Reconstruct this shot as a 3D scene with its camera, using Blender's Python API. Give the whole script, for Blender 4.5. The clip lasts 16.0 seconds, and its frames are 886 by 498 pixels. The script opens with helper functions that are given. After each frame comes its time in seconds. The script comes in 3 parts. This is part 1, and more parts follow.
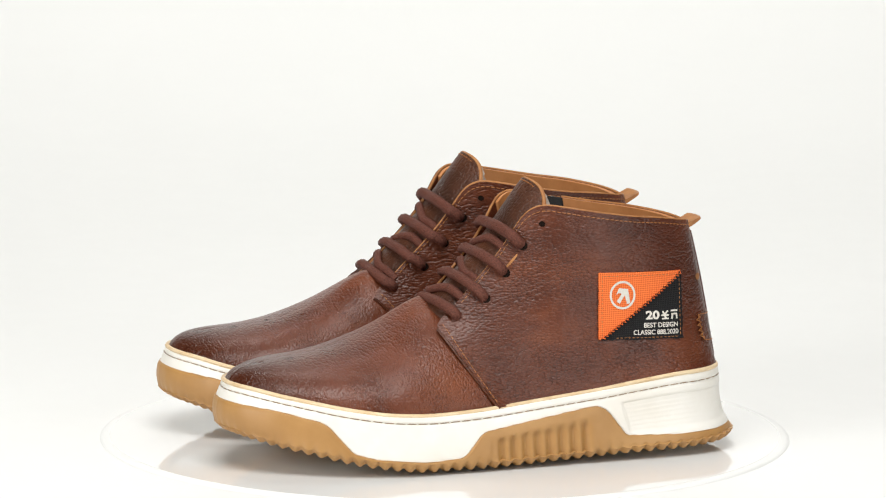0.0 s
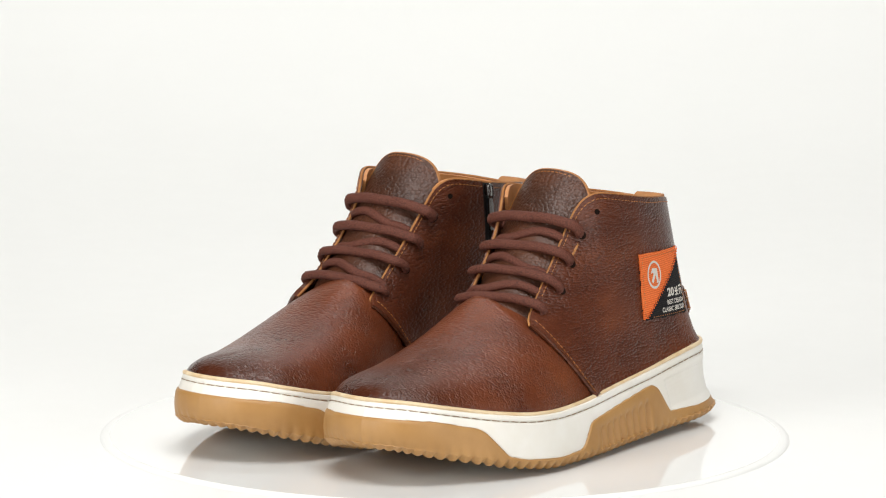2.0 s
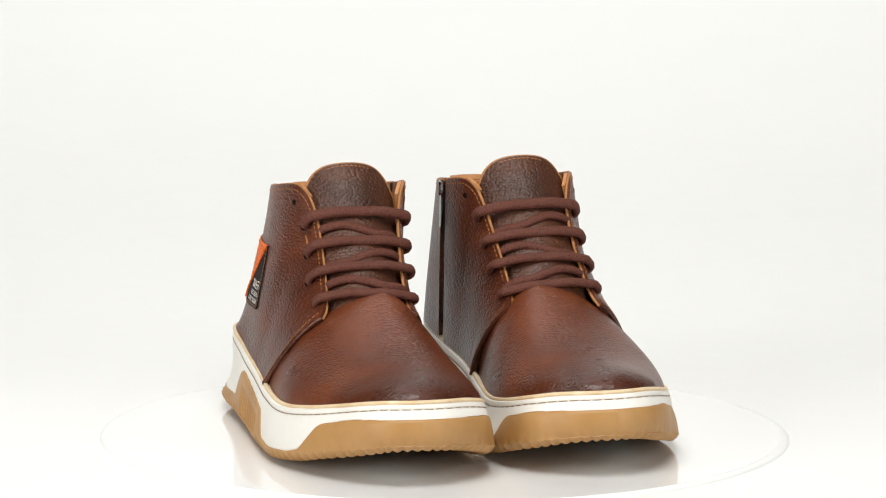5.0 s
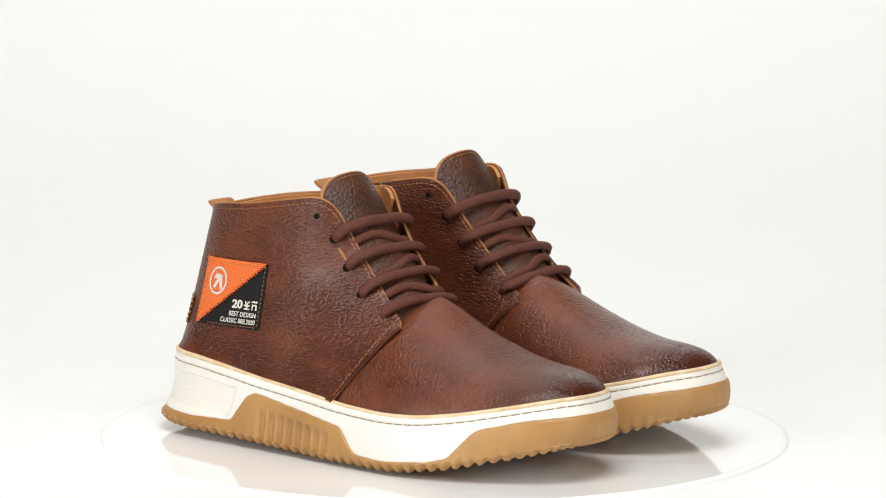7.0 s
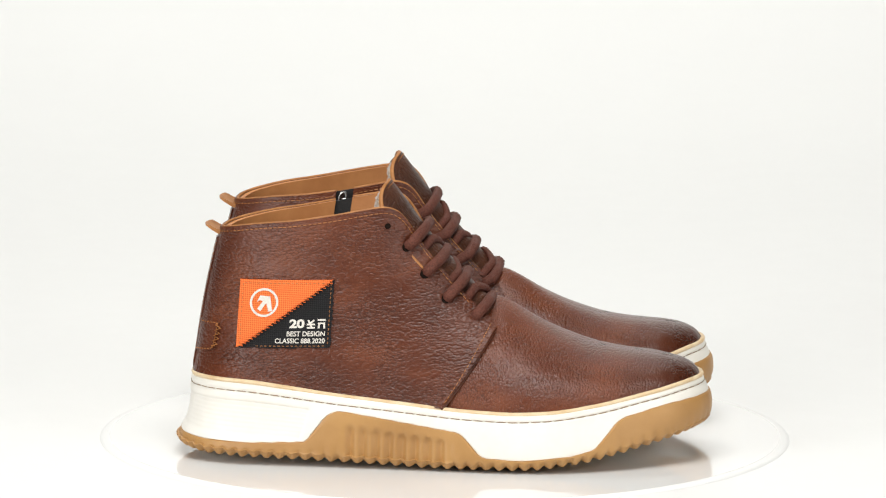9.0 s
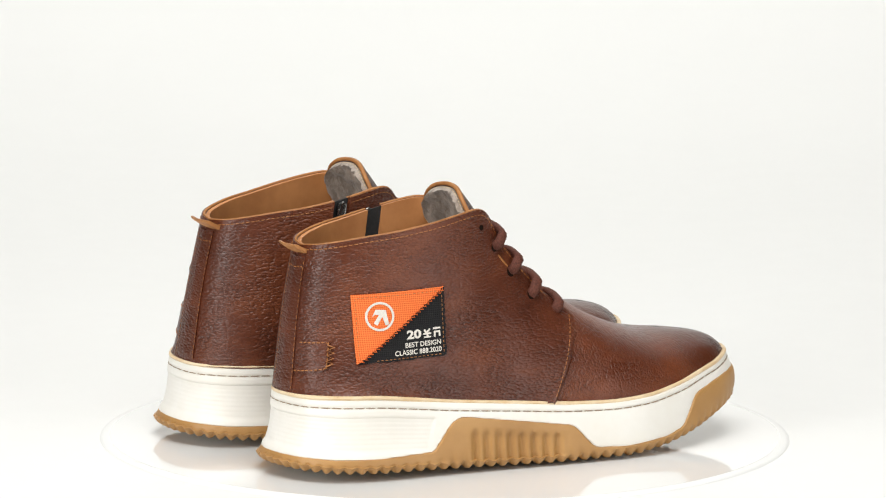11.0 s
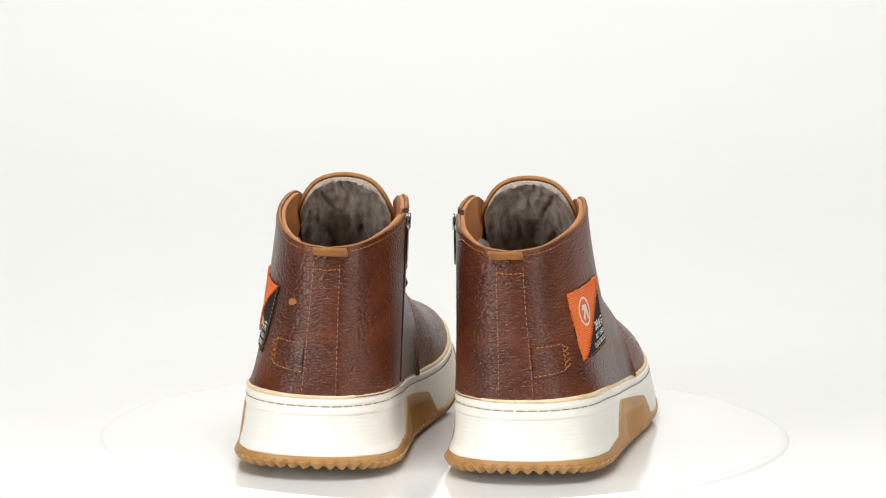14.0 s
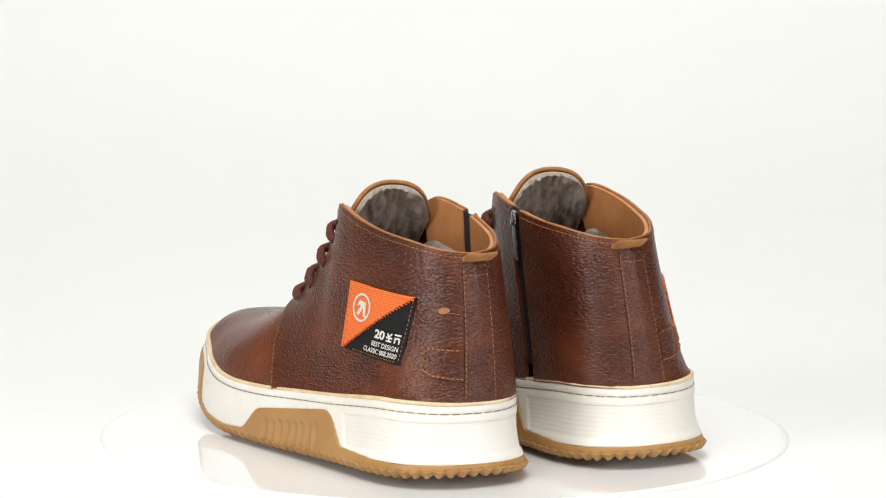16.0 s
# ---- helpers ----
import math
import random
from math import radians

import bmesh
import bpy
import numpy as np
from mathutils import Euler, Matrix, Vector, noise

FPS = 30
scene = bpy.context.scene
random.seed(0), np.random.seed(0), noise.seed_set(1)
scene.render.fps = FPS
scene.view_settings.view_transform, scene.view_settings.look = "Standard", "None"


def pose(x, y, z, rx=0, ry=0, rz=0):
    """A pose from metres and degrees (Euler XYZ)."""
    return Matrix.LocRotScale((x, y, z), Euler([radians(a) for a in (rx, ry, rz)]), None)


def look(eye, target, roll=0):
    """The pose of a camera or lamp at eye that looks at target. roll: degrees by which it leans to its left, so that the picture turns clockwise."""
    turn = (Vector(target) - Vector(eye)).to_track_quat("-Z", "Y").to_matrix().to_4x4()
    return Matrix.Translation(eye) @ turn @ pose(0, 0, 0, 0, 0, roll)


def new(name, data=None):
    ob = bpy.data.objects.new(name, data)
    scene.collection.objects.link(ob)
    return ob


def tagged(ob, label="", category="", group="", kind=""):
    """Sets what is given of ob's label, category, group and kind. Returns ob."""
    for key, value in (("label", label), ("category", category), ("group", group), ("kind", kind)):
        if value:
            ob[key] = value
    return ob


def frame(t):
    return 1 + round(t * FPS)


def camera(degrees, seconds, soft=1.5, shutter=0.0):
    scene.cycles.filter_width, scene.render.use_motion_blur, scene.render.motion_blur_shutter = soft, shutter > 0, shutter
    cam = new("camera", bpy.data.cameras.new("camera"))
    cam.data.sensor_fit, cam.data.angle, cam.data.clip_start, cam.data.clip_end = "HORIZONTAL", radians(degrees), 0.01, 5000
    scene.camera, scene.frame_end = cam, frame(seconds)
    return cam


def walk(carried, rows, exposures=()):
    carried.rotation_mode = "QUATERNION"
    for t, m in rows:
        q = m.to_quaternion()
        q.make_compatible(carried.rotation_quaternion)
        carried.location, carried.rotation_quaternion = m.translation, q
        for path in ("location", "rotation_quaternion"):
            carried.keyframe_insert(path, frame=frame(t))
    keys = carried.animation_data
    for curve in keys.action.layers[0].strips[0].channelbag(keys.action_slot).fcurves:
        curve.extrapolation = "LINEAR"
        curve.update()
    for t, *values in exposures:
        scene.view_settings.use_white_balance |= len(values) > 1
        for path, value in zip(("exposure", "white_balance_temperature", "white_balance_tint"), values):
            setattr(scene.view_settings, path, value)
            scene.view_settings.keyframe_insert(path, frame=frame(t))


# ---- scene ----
# ------------------------------------------------ camera: one long lens on a tripod
cam = camera(8.26, 16.0, soft=1.2)
VIEW = look((-0.0014, -3.450, 0.6778), (-0.0014, 0.0, 0.1067), roll=0.27)
walk(cam, [(0, VIEW), (16, VIEW)])

# ------------------------------------------------ light: a white photo studio
world = bpy.data.worlds.new("studio")
scene.world = world
world.use_nodes = True
world.node_tree.nodes["Background"].inputs[0].default_value = (1.0, 1.0, 0.98, 1)
world.node_tree.nodes["Background"].inputs[1].default_value = 0.05
scene.view_settings.exposure = -0.05


def softbox(name, eye, target, sx, sy, watts, colour=(1, 0.99, 0.965)):
    d = bpy.data.lights.new(name, "AREA")
    d.shape, d.size, d.size_y, d.energy, d.color = "RECTANGLE", sx, sy, watts, colour
    ob = new(name, d)
    ob.matrix_world = look(eye, target)
    return ob


softbox("softbox_top", (0.0, -0.75, 1.6), (0, 0, 0), 1.2, 0.9, 28)
softbox("softbox_side", (-1.6, -1.5, 0.75), (0, 0, 0.06), 0.9, 1.2, 26)
softbox("softbox_side", (1.6, -1.5, 0.75), (0, 0, 0.06), 0.9, 1.2, 15)
# added fill, unseen, that only brightens the paper wall
softbox("backdrop_fill", (0.0, 1.0, 2.0), (0, 2.4, 0.6), 1.2, 0.6, 28)


# ------------------------------------------------ materials
def material(name, rough=0.5, metal=0.0, spec=0.5):
    m = bpy.data.materials.new(name)
    m.use_nodes = True
    b = m.node_tree.nodes["Principled BSDF"]
    b.inputs["Roughness"].default_value = rough
    b.inputs["Metallic"].default_value = metal
    b.inputs["Specular IOR Level"].default_value = spec
    return m, m.node_tree.nodes, m.node_tree.links, b


def ramp(nodes, stops):
    r = nodes.new("ShaderNodeValToRGB")
    while len(r.color_ramp.elements) < len(stops):
        r.color_ramp.elements.new(0.5)
    for e, (p, c) in zip(r.color_ramp.elements, stops):
        e.position, e.color = p, (*c, 1)
    return r


def noise_tex(nodes, links, scale, detail=4.0, rough=0.55, stretch=None, distort=0.0):
    co = nodes.new("ShaderNodeTexCoord")
    out = co.outputs["Object"]
    if stretch:
        mp = nodes.new("ShaderNodeMapping")
        mp.inputs["Scale"].default_value = stretch
        links.new(out, mp.inputs[0])
        out = mp.outputs[0]
    n = nodes.new("ShaderNodeTexNoise")
    n.inputs["Scale"].default_value, n.inputs["Detail"].default_value = scale, detail
    n.inputs["Roughness"].default_value, n.inputs["Distortion"].default_value = rough, distort
    links.new(out, n.inputs["Vector"])
    return n


def mixrgb(nodes, links, a, b, fac, mode="MIX"):
    m = nodes.new("ShaderNodeMix")
    m.data_type, m.blend_type = "RGBA", mode
    for sock, val in ((m.inputs[0], fac), (m.inputs[6], a), (m.inputs[7], b)):
        if hasattr(val, "is_linked"):
            links.new(val, sock)
        else:
            sock.default_value = val if isinstance(val, (int, float)) else (*val, 1)
    return m.outputs[2]


def add_bump(nodes, links, bsdf, height, strength, dist, prev=None):
    b = nodes.new("ShaderNodeBump")
    b.inputs["Strength"].default_value, b.inputs["Distance"].default_value = strength, dist
    links.new(height, b.inputs["Height"])
    if prev is not None:
        links.new(prev, b.inputs["Normal"])
    links.new(b.outputs[0], bsdf.inputs["Normal"])
    return b.outputs[0]


def leather(name, dark, mid, light, grain=520, stretch=(0.8, 0.8, 1.25), grain_h=0.0011, rough=0.30, toe=0.0):
    """Pull-up leather: pebbled cells, creases between them, faint cloudy burnish; toe: how far the toe is rubbed dark."""
    m, n, l, b = material(name, rough, 0, 0.42)
    cloud = noise_tex(n, l, 24, 5, 0.55, (0.8, 0.8, 1.3), 0.3)
    col = ramp(n, [(0.28, dark), (0.52, mid), (0.78, light)])
    l.new(cloud.outputs["Fac"], col.inputs[0])
    base = col.outputs[0]
    if toe:
        at = n.new("ShaderNodeTexCoord")
        xyz = n.new("ShaderNodeSeparateXYZ")
        l.new(at.outputs["Object"], xyz.inputs[0])
        rub = n.new("ShaderNodeMapRange")
        rub.interpolation_type = "SMOOTHSTEP"
        for sock, val in zip(("From Min", "From Max", "To Min", "To Max"), (0.085, 0.142, 0.0, toe)):
            rub.inputs[sock].default_value = val
        l.new(xyz.outputs["X"], rub.inputs["Value"])
        base = mixrgb(n, l, base, tuple(k * 0.42 for k in dark), rub.outputs[0])
    warp = noise_tex(n, l, 70, 2, 0.5)
    co = n.new("ShaderNodeTexCoord")
    mp = n.new("ShaderNodeMapping")
    mp.inputs["Scale"].default_value = stretch
    l.new(co.outputs["Object"], mp.inputs[0])
    add = n.new("ShaderNodeVectorMath")
    add.operation = "MULTIPLY_ADD"
    l.new(warp.outputs["Color"], add.inputs[0])
    add.inputs[1].default_value = (0.0032, 0.0032, 0.0032)
    l.new(mp.outputs[0], add.inputs[2])
    def cells(feature):
        vor = n.new("ShaderNodeTexVoronoi")
        vor.feature = feature
        vor.inputs["Scale"].default_value = grain
        vor.inputs["Randomness"].default_value = 0.9
        l.new(add.outputs[0], vor.inputs["Vector"])
        return vor
    dome = cells("SMOOTH_F1")
    dome.inputs["Smoothness"].default_value = 0.35
    pebble = ramp(n, [(0.05, (1, 1, 1)), (0.45, (0.70, 0.70, 0.70)), (0.85, (0, 0, 0))])
    pebble.color_ramp.interpolation = "EASE"
    l.new(dome.outputs["Distance"], pebble.inputs[0])
    line = ramp(n, [(0.0, (0, 0, 0)), (0.15, (1, 1, 1))])
    l.new(cells("DISTANCE_TO_EDGE").outputs["Distance"], line.inputs[0])
    patchy = noise_tex(n, l, 45, 2, 0.5)
    depth = ramp(n, [(0.30, (0.35, 0.35, 0.35)), (0.62, (1, 1, 1))])
    l.new(patchy.outputs["Fac"], depth.inputs[0])
    h = mixrgb(n, l, (0.8, 0.8, 0.8), pebble.outputs[0], depth.outputs[0])
    # shade between the pebbles is put into the colour as dark lines
    crease_shade = mixrgb(n, l, (1, 1, 1), mixrgb(n, l, (0.32, 0.27, 0.25), (1, 1, 1), line.outputs[0]), depth.outputs[0])
    fine = noise_tex(n, l, 1500, 3, 0.6)
    l.new(mixrgb(n, l, mixrgb(n, l, base, crease_shade, 0.8, "MULTIPLY"), fine.outputs["Fac"], 0.08, "OVERLAY"), b.inputs["Base Color"])
    rr = ramp(n, [(0.3, (rough - 0.05,) * 3), (0.7, (rough + 0.08,) * 3)])
    l.new(cloud.outputs["Fac"], rr.inputs[0])
    l.new(rr.outputs[0], b.inputs["Roughness"])
    k = add_bump(n, l, b, h, 1.0, grain_h)
    k = add_bump(n, l, b, fine.outputs["Fac"], 0.05, 0.0001, k)
    wr = noise_tex(n, l, 120, 3, 0.5, (1.0, 0.6, 2.2), 0.5)
    add_bump(n, l, b, wr.outputs["Fac"], 0.30, 0.0008, k)
    return m


BROWN = leather("brown_pebbled_leather", (0.064, 0.0160, 0.0074), (0.112, 0.0286, 0.0116), (0.200, 0.0545, 0.0185), 580, (0.72, 0.72, 1.45), 0.00054, 0.33)
VAMP = leather("brown_vamp_leather", (0.092, 0.0228, 0.0097), (0.150, 0.0385, 0.0144), (0.230, 0.0630, 0.0205), 580, (1.50, 0.60, 1.2), 0.00048, 0.30, 0.60)
DARK = leather("dark_tongue_leather", (0.046, 0.0180, 0.0100), (0.082, 0.0280, 0.0130), (0.140, 0.0450, 0.0170), 600, (1, 1, 1), 0.00050, 0.42)
HEELM = leather("waxed_heel_leather", (0.062, 0.0155, 0.006), (0.100, 0.026, 0.009), (0.150, 0.042, 0.014), 320, (1, 0.45, 1.8), 0.0003, 0.36)


def plain(name, a, b_, scale, rough, bump=0.0, bscale=800, metal=0.0, spec=0.5, dist=0.0003):
    m, n, l, b = material(name, rough, metal, spec)
    t = noise_tex(n, l, scale, 5, 0.6)
    c = ramp(n, [(0.32, a), (0.68, b_)])
    l.new(t.outputs["Fac"], c.inputs[0])
    l.new(c.outputs[0], b.inputs["Base Color"])
    if bump:
        t2 = noise_tex(n, l, bscale, 3, 0.6)
        add_bump(n, l, b, t2.outputs["Fac"], bump, dist)
    return m


TAN = plain("tan_lining_leather", (0.44, 0.175, 0.058), (0.56, 0.245, 0.085), 60, 0.55, 0.25, 900)
EDGE = plain("raw_tan_leather_edge", (0.30, 0.115, 0.030), (0.46, 0.200, 0.058), 120, 0.6, 0.3, 1400)
RAND = plain("yellowed_rand", (0.66, 0.46, 0.25), (0.80, 0.66, 0.45), 90, 0.5, 0.2, 900)
WHITE = plain("white_rubber", (0.80, 0.765, 0.69), (0.86, 0.84, 0.79), 26, 0.42, 0.12, 500)
GUM = plain("gum_rubber", (0.38, 0.195, 0.060), (0.46, 0.25, 0.084), 30, 0.46, 0.12, 700)
THREAD = plain("amber_thread", (0.32, 0.115, 0.030), (0.46, 0.185, 0.050), 400, 0.6)
SOLETHREAD = plain("brown_sole_thread", (0.20, 0.13, 0.07), (0.32, 0.21, 0.12), 400, 0.7)
BLACKTAPE = plain("black_zip_tape", (0.010, 0.010, 0.011), (0.022, 0.021, 0.021), 700, 0.75, 0.5, 2200)
HOLE = plain("punched_hole_shade", (0.008, 0.005, 0.004), (0.016, 0.010, 0.007), 500, 0.9, spec=0.05)
GUNMETAL = plain("dark_zip_metal", (0.18, 0.178, 0.175), (0.27, 0.265, 0.26), 300, 0.25, metal=1.0)
CHROME = plain("nickel_zip_metal", (0.34, 0.33, 0.32), (0.50, 0.49, 0.48), 300, 0.25, metal=1.0)
SILVER = plain("silver_print", (0.62, 0.58, 0.52), (0.74, 0.70, 0.64), 900, 0.55, 0.4, 2500)
# the shaft's inner shade is put into this dark grey
INSOLE = plain("shaded_inner_sole", (0.05, 0.042, 0.036), (0.09, 0.075, 0.065), 200, 0.95, 0.6, 700, spec=0.1)


def fur_material():
    m, n, l, b = material("grey_shearling", 0.95, 0, 0.08)
    big = noise_tex(n, l, 70, 4, 0.65, distort=1.2)
    fine = noise_tex(n, l, 620, 4, 0.7, (1, 1, 0.5), 0.6)
    c = ramp(n, [(0.28, (0.19, 0.145, 0.115)), (0.52, (0.40, 0.33, 0.275)), (0.75, (0.62, 0.53, 0.46))])
    l.new(mixrgb(n, l, big.outputs["Fac"], fine.outputs["Fac"], 0.45), c.inputs[0])
    l.new(c.outputs[0], b.inputs["Base Color"])
    b.inputs["Sheen Weight"].default_value = 0.4
    add_bump(n, l, b, fine.outputs["Fac"], 0.9, 0.0012)
    return m


FUR = fur_material()


def lace_material():
    m, n, l, b = material("brown_braided_lace", 0.7, 0, 0.25)
    w = n.new("ShaderNodeTexVoronoi")
    w.inputs["Scale"].default_value = 1150
    co = n.new("ShaderNodeTexCoord")
    l.new(co.outputs["Object"], w.inputs["Vector"])
    c = ramp(n, [(0.0, (0.165, 0.054, 0.034)), (0.6, (0.105, 0.034, 0.022)), (1.0, (0.06, 0.020, 0.014))])
    l.new(w.outputs["Distance"], c.inputs[0])
    l.new(c.outputs[0], b.inputs["Base Color"])
    add_bump(n, l, b, w.outputs["Distance"], 0.7, -0.0004)
    return m


LACE = lace_material()


def weave(name, a, b_):
    m, n, l, b = material(name, 0.75, 0, 0.2)
    co = n.new("ShaderNodeTexCoord")
    waves = []
    for axis in ("X", "Z"):
        w = n.new("ShaderNodeTexWave")
        w.bands_direction = axis
        w.inputs["Scale"].default_value = 270
        w.inputs["Distortion"].default_value = 0.6
        l.new(co.outputs["Object"], w.inputs["Vector"])
        waves.append(w.outputs["Fac"])
    h = mixrgb(n, l, waves[0], waves[1], 0.5)
    c = ramp(n, [(0.15, a), (0.75, b_)])
    l.new(h, c.inputs[0])
    l.new(c.outputs[0], b.inputs["Base Color"])
    add_bump(n, l, b, h, 0.6, 0.0005)
    return m


ORANGE = weave("orange_woven_canvas", (0.62, 0.10, 0.022), (0.95, 0.23, 0.06))
BLACK = weave("black_woven_canvas", (0.005, 0.005, 0.0055), (0.018, 0.018, 0.019))


def white_floor(name, rough, colour):
    m, n, l, b = material(name, rough, 0, 0.5)
    t = noise_tex(n, l, 3, 4, 0.5)
    c = ramp(n, [(0.3, tuple(k * 0.985 for k in colour)), (0.7, colour)])
    l.new(t.outputs["Fac"], c.inputs[0])
    l.new(c.outputs[0], b.inputs["Base Color"])
    s = noise_tex(n, l, 45, 5, 0.6)
    r = ramp(n, [(0.3, (rough * 0.85,) * 3), (0.7, (rough * 1.15,) * 3)])
    l.new(s.outputs["Fac"], r.inputs[0])
    l.new(r.outputs[0], b.inputs["Roughness"])
    return m


# grey for the added, unseen room that dims what the boots reflect
ROOM = plain("grey_unseen_room", (0.17, 0.17, 0.17), (0.20, 0.20, 0.195), 3, 0.8, 0.2, 60)
PAPER = white_floor("white_backdrop_paper", 0.55, (0.86, 0.865, 0.85))
GLOSS = white_floor("glossy_white_acrylic", 0.05, (0.85, 0.855, 0.845))


# ------------------------------------------------ mesh helpers
def finish(me, mat, angle=38):
    bm = bmesh.new()
    bm.from_mesh(me)
    bmesh.ops.remove_doubles(bm, verts=bm.verts, dist=1e-6)
    bmesh.ops.recalc_face_normals(bm, faces=bm.faces)
    lim = radians(angle)
    for f in bm.faces:
        f.smooth = True
    for e in bm.edges:
        if len(e.link_faces) == 2 and e.calc_face_angle(0) > lim:
            e.smooth = False
    bm.to_mesh(me)
    bm.free()
    me.materials.append(mat)
    return me


def part(name, verts, faces, mat, parent=None, label="", angle=38, kind=""):
    me = bpy.data.meshes.new(name)
    me.from_pydata([tuple(map(float, v)) for v in verts], [], faces)
    finish(me, mat, angle)
    ob = new(name, me)
    ob.parent = parent
    return tagged(ob, label, kind=kind)


def grid_faces(r, c, base=0, wrap=False, flip=False):
    out = []
    for i in range(r - 1):
        for j in range(c if wrap else c - 1):
            k = (j + 1) % c
            q = (base + i * c + j, base + i * c + k, base + (i + 1) * c + k, base + (i + 1) * c + j)
            out.append(q[::-1] if flip else q)
    return out


def normals(g):
    du, dv = np.gradient(g, axis=0), np.gradient(g, axis=1)
    n = np.cross(du, dv)
    return n / (np.linalg.norm(n, axis=2, keepdims=True) + 1e-12)


def shell(g, back):
    """A sheet of leather: front grid g, back grid of the same size, and a rounded rim between them."""
    r, c, _ = g.shape
    n = r * c
    v = list(g.reshape(-1, 3)) + list(back.reshape(-1, 3))
    f = grid_faces(r, c) + grid_faces(r, c, n, flip=True)
    rim = [(0, j) for j in range(c)] + [(i, c - 1) for i in range(1, r)] + [(r - 1, j) for j in range(c - 2, -1, -1)] + [(i, 0) for i in range(r - 2, 0, -1)]
    for a, b in zip(rim, rim[1:] + rim[:1]):
        p, q = a[0] * c + a[1], b[0] * c + b[1]
        f.append((p, q, q + n, p + n))
    return v, f


def spline(points, n):
    """n points evenly spaced along a smooth curve through the given ones."""
    p = np.array(points, float)
    p = np.vstack([2 * p[0] - p[1], p, 2 * p[-1] - p[-2]])
    out = []
    for i in range(1, len(p) - 2):
        for t in np.linspace(0, 1, 24, endpoint=False):
            a, b, c, d = p[i - 1:i + 3]
            out.append(0.5 * (2 * b + (c - a) * t + (2 * a - 5 * b + 4 * c - d) * t ** 2 + (3 * b - a - 3 * c + d) * t ** 3))
    out.append(p[-2])
    out = np.array(out)
    s = np.r_[0, np.cumsum(np.linalg.norm(np.diff(out, axis=0), axis=1))]
    q = np.linspace(0, s[-1], n)
    return np.stack([np.interp(q, s, out[:, k]) for k in range(out.shape[1])], 1)


def tube(path, radius, sides=8, squash=1.0, up=(0, 0, 1), ripple=0.0):
    """A closed round or flattened cord along a path."""
    p = np.array(path, float)
    n = len(p)
    rad = np.full(n, radius) if np.isscalar(radius) else np.array(radius)
    tan = np.gradient(p, axis=0)
    tan /= np.linalg.norm(tan, axis=1, keepdims=True) + 1e-12
    ref = np.array(up, float)
    v = []
    for i in range(n):
        a = np.cross(tan[i], ref)
        if np.linalg.norm(a) < 1e-3:
            a = np.cross(tan[i], (1, 0, 0))
        a /= np.linalg.norm(a)
        b = np.cross(a, tan[i])
        ref = b
        for k in range(sides):
            w = 2 * math.pi * k / sides
            q = rad[i] * (1 - ripple * (k % 2))
            v.append(p[i] + q * (a * math.cos(w) + b * math.sin(w) * squash))
    f = grid_faces(n, sides, wrap=True) + [tuple(range(sides)), tuple(range((n - 1) * sides, n * sides))]
    return v, f


def dashes(path, length, gap, width):
    """A row of stitches along a path of points."""
    p = np.array(path, float)
    s = np.r_[0, np.cumsum(np.linalg.norm(np.diff(p, axis=0), axis=1))]
    v, f, q = [], [], 0.0
    at = lambda t: np.array([np.interp(t, s, p[:, k]) for k in range(3)])
    while q + length < s[-1]:
        a, m, b = at(q), at(q + length / 2), at(q + length)
        tv, tf = tube([a, a + (m - a) * 0.3, m, b + (m - b) * 0.3, b], [width * 0.4, width, width, width, width * 0.4], 5)
        f += [tuple(k + len(v) for k in face) for face in tf]
        v += tv
        q += length + gap
    return v, f


def smooth01(a, b, x):
    t = np.clip((np.asarray(x, float) - a) / (b - a), 0, 1)
    return t * t * (3 - 2 * t)


# ------------------------------------------------ setting
def backdrop():
    """A 2.7 m roll of paper that sweeps up from the floor into a wall."""
    prof = [(-1.0, -0.0017), (0.9, -0.0017)]
    for k in range(1, 15):
        w = k / 14 * math.pi / 2
        prof.append((0.9 + 1.5 * math.sin(w), -0.0017 + 1.5 * (1 - math.cos(w))))
    prof.append((2.4, 2.9))
    xs = np.linspace(-1.36, 1.36, 21)
    g = np.array([[(x, y, z) for x in xs] for y, z in prof])
    return tagged(part("backdrop", g.reshape(-1, 3), grid_faces(len(prof), 21), PAPER, angle=80), "seamless white paper backdrop sweeping up behind the turntable", "backdrop", kind="structure")


def studio():
    """A plain dim room round the paper, unseen, added to keep reflections dark."""
    def slab(name, lo, hi, lab):
        v = [(x, y, z) for z in (lo[2], hi[2]) for y in (lo[1], hi[1]) for x in (lo[0], hi[0])]
        f = [(0, 1, 3, 2), (4, 6, 7, 5), (0, 4, 5, 1), (1, 5, 7, 3), (3, 7, 6, 2), (2, 6, 4, 0)]
        tagged(part(name, v, f, ROOM, angle=30), lab, "room", kind="structure")
    slab("floor", (-3.6, -4.8, -0.15), (3.6, 3.4, -0.006), "plain grey floor, unseen, added to dim reflections")
    slab("ceiling", (-3.6, -4.8, 3.2), (3.6, 3.4, 3.3), "plain grey ceiling, unseen, added to dim reflections")
    slab("wall_north", (-3.5, 3.2, -0.006), (3.5, 3.4, 3.2), "plain grey wall, unseen, added to dim reflections")
    slab("wall_south", (-3.5, -4.8, -0.006), (3.5, -4.6, 3.2), "plain grey wall, unseen, added to dim reflections")
    slab("wall_west", (-3.6, -4.6, -0.006), (-3.5, 3.2, 3.2), "plain grey wall, unseen, added to dim reflections")
    slab("wall_east", (3.5, -4.6, -0.006), (3.6, 3.2, 3.2), "plain grey wall, unseen, added to dim reflections")


backdrop()
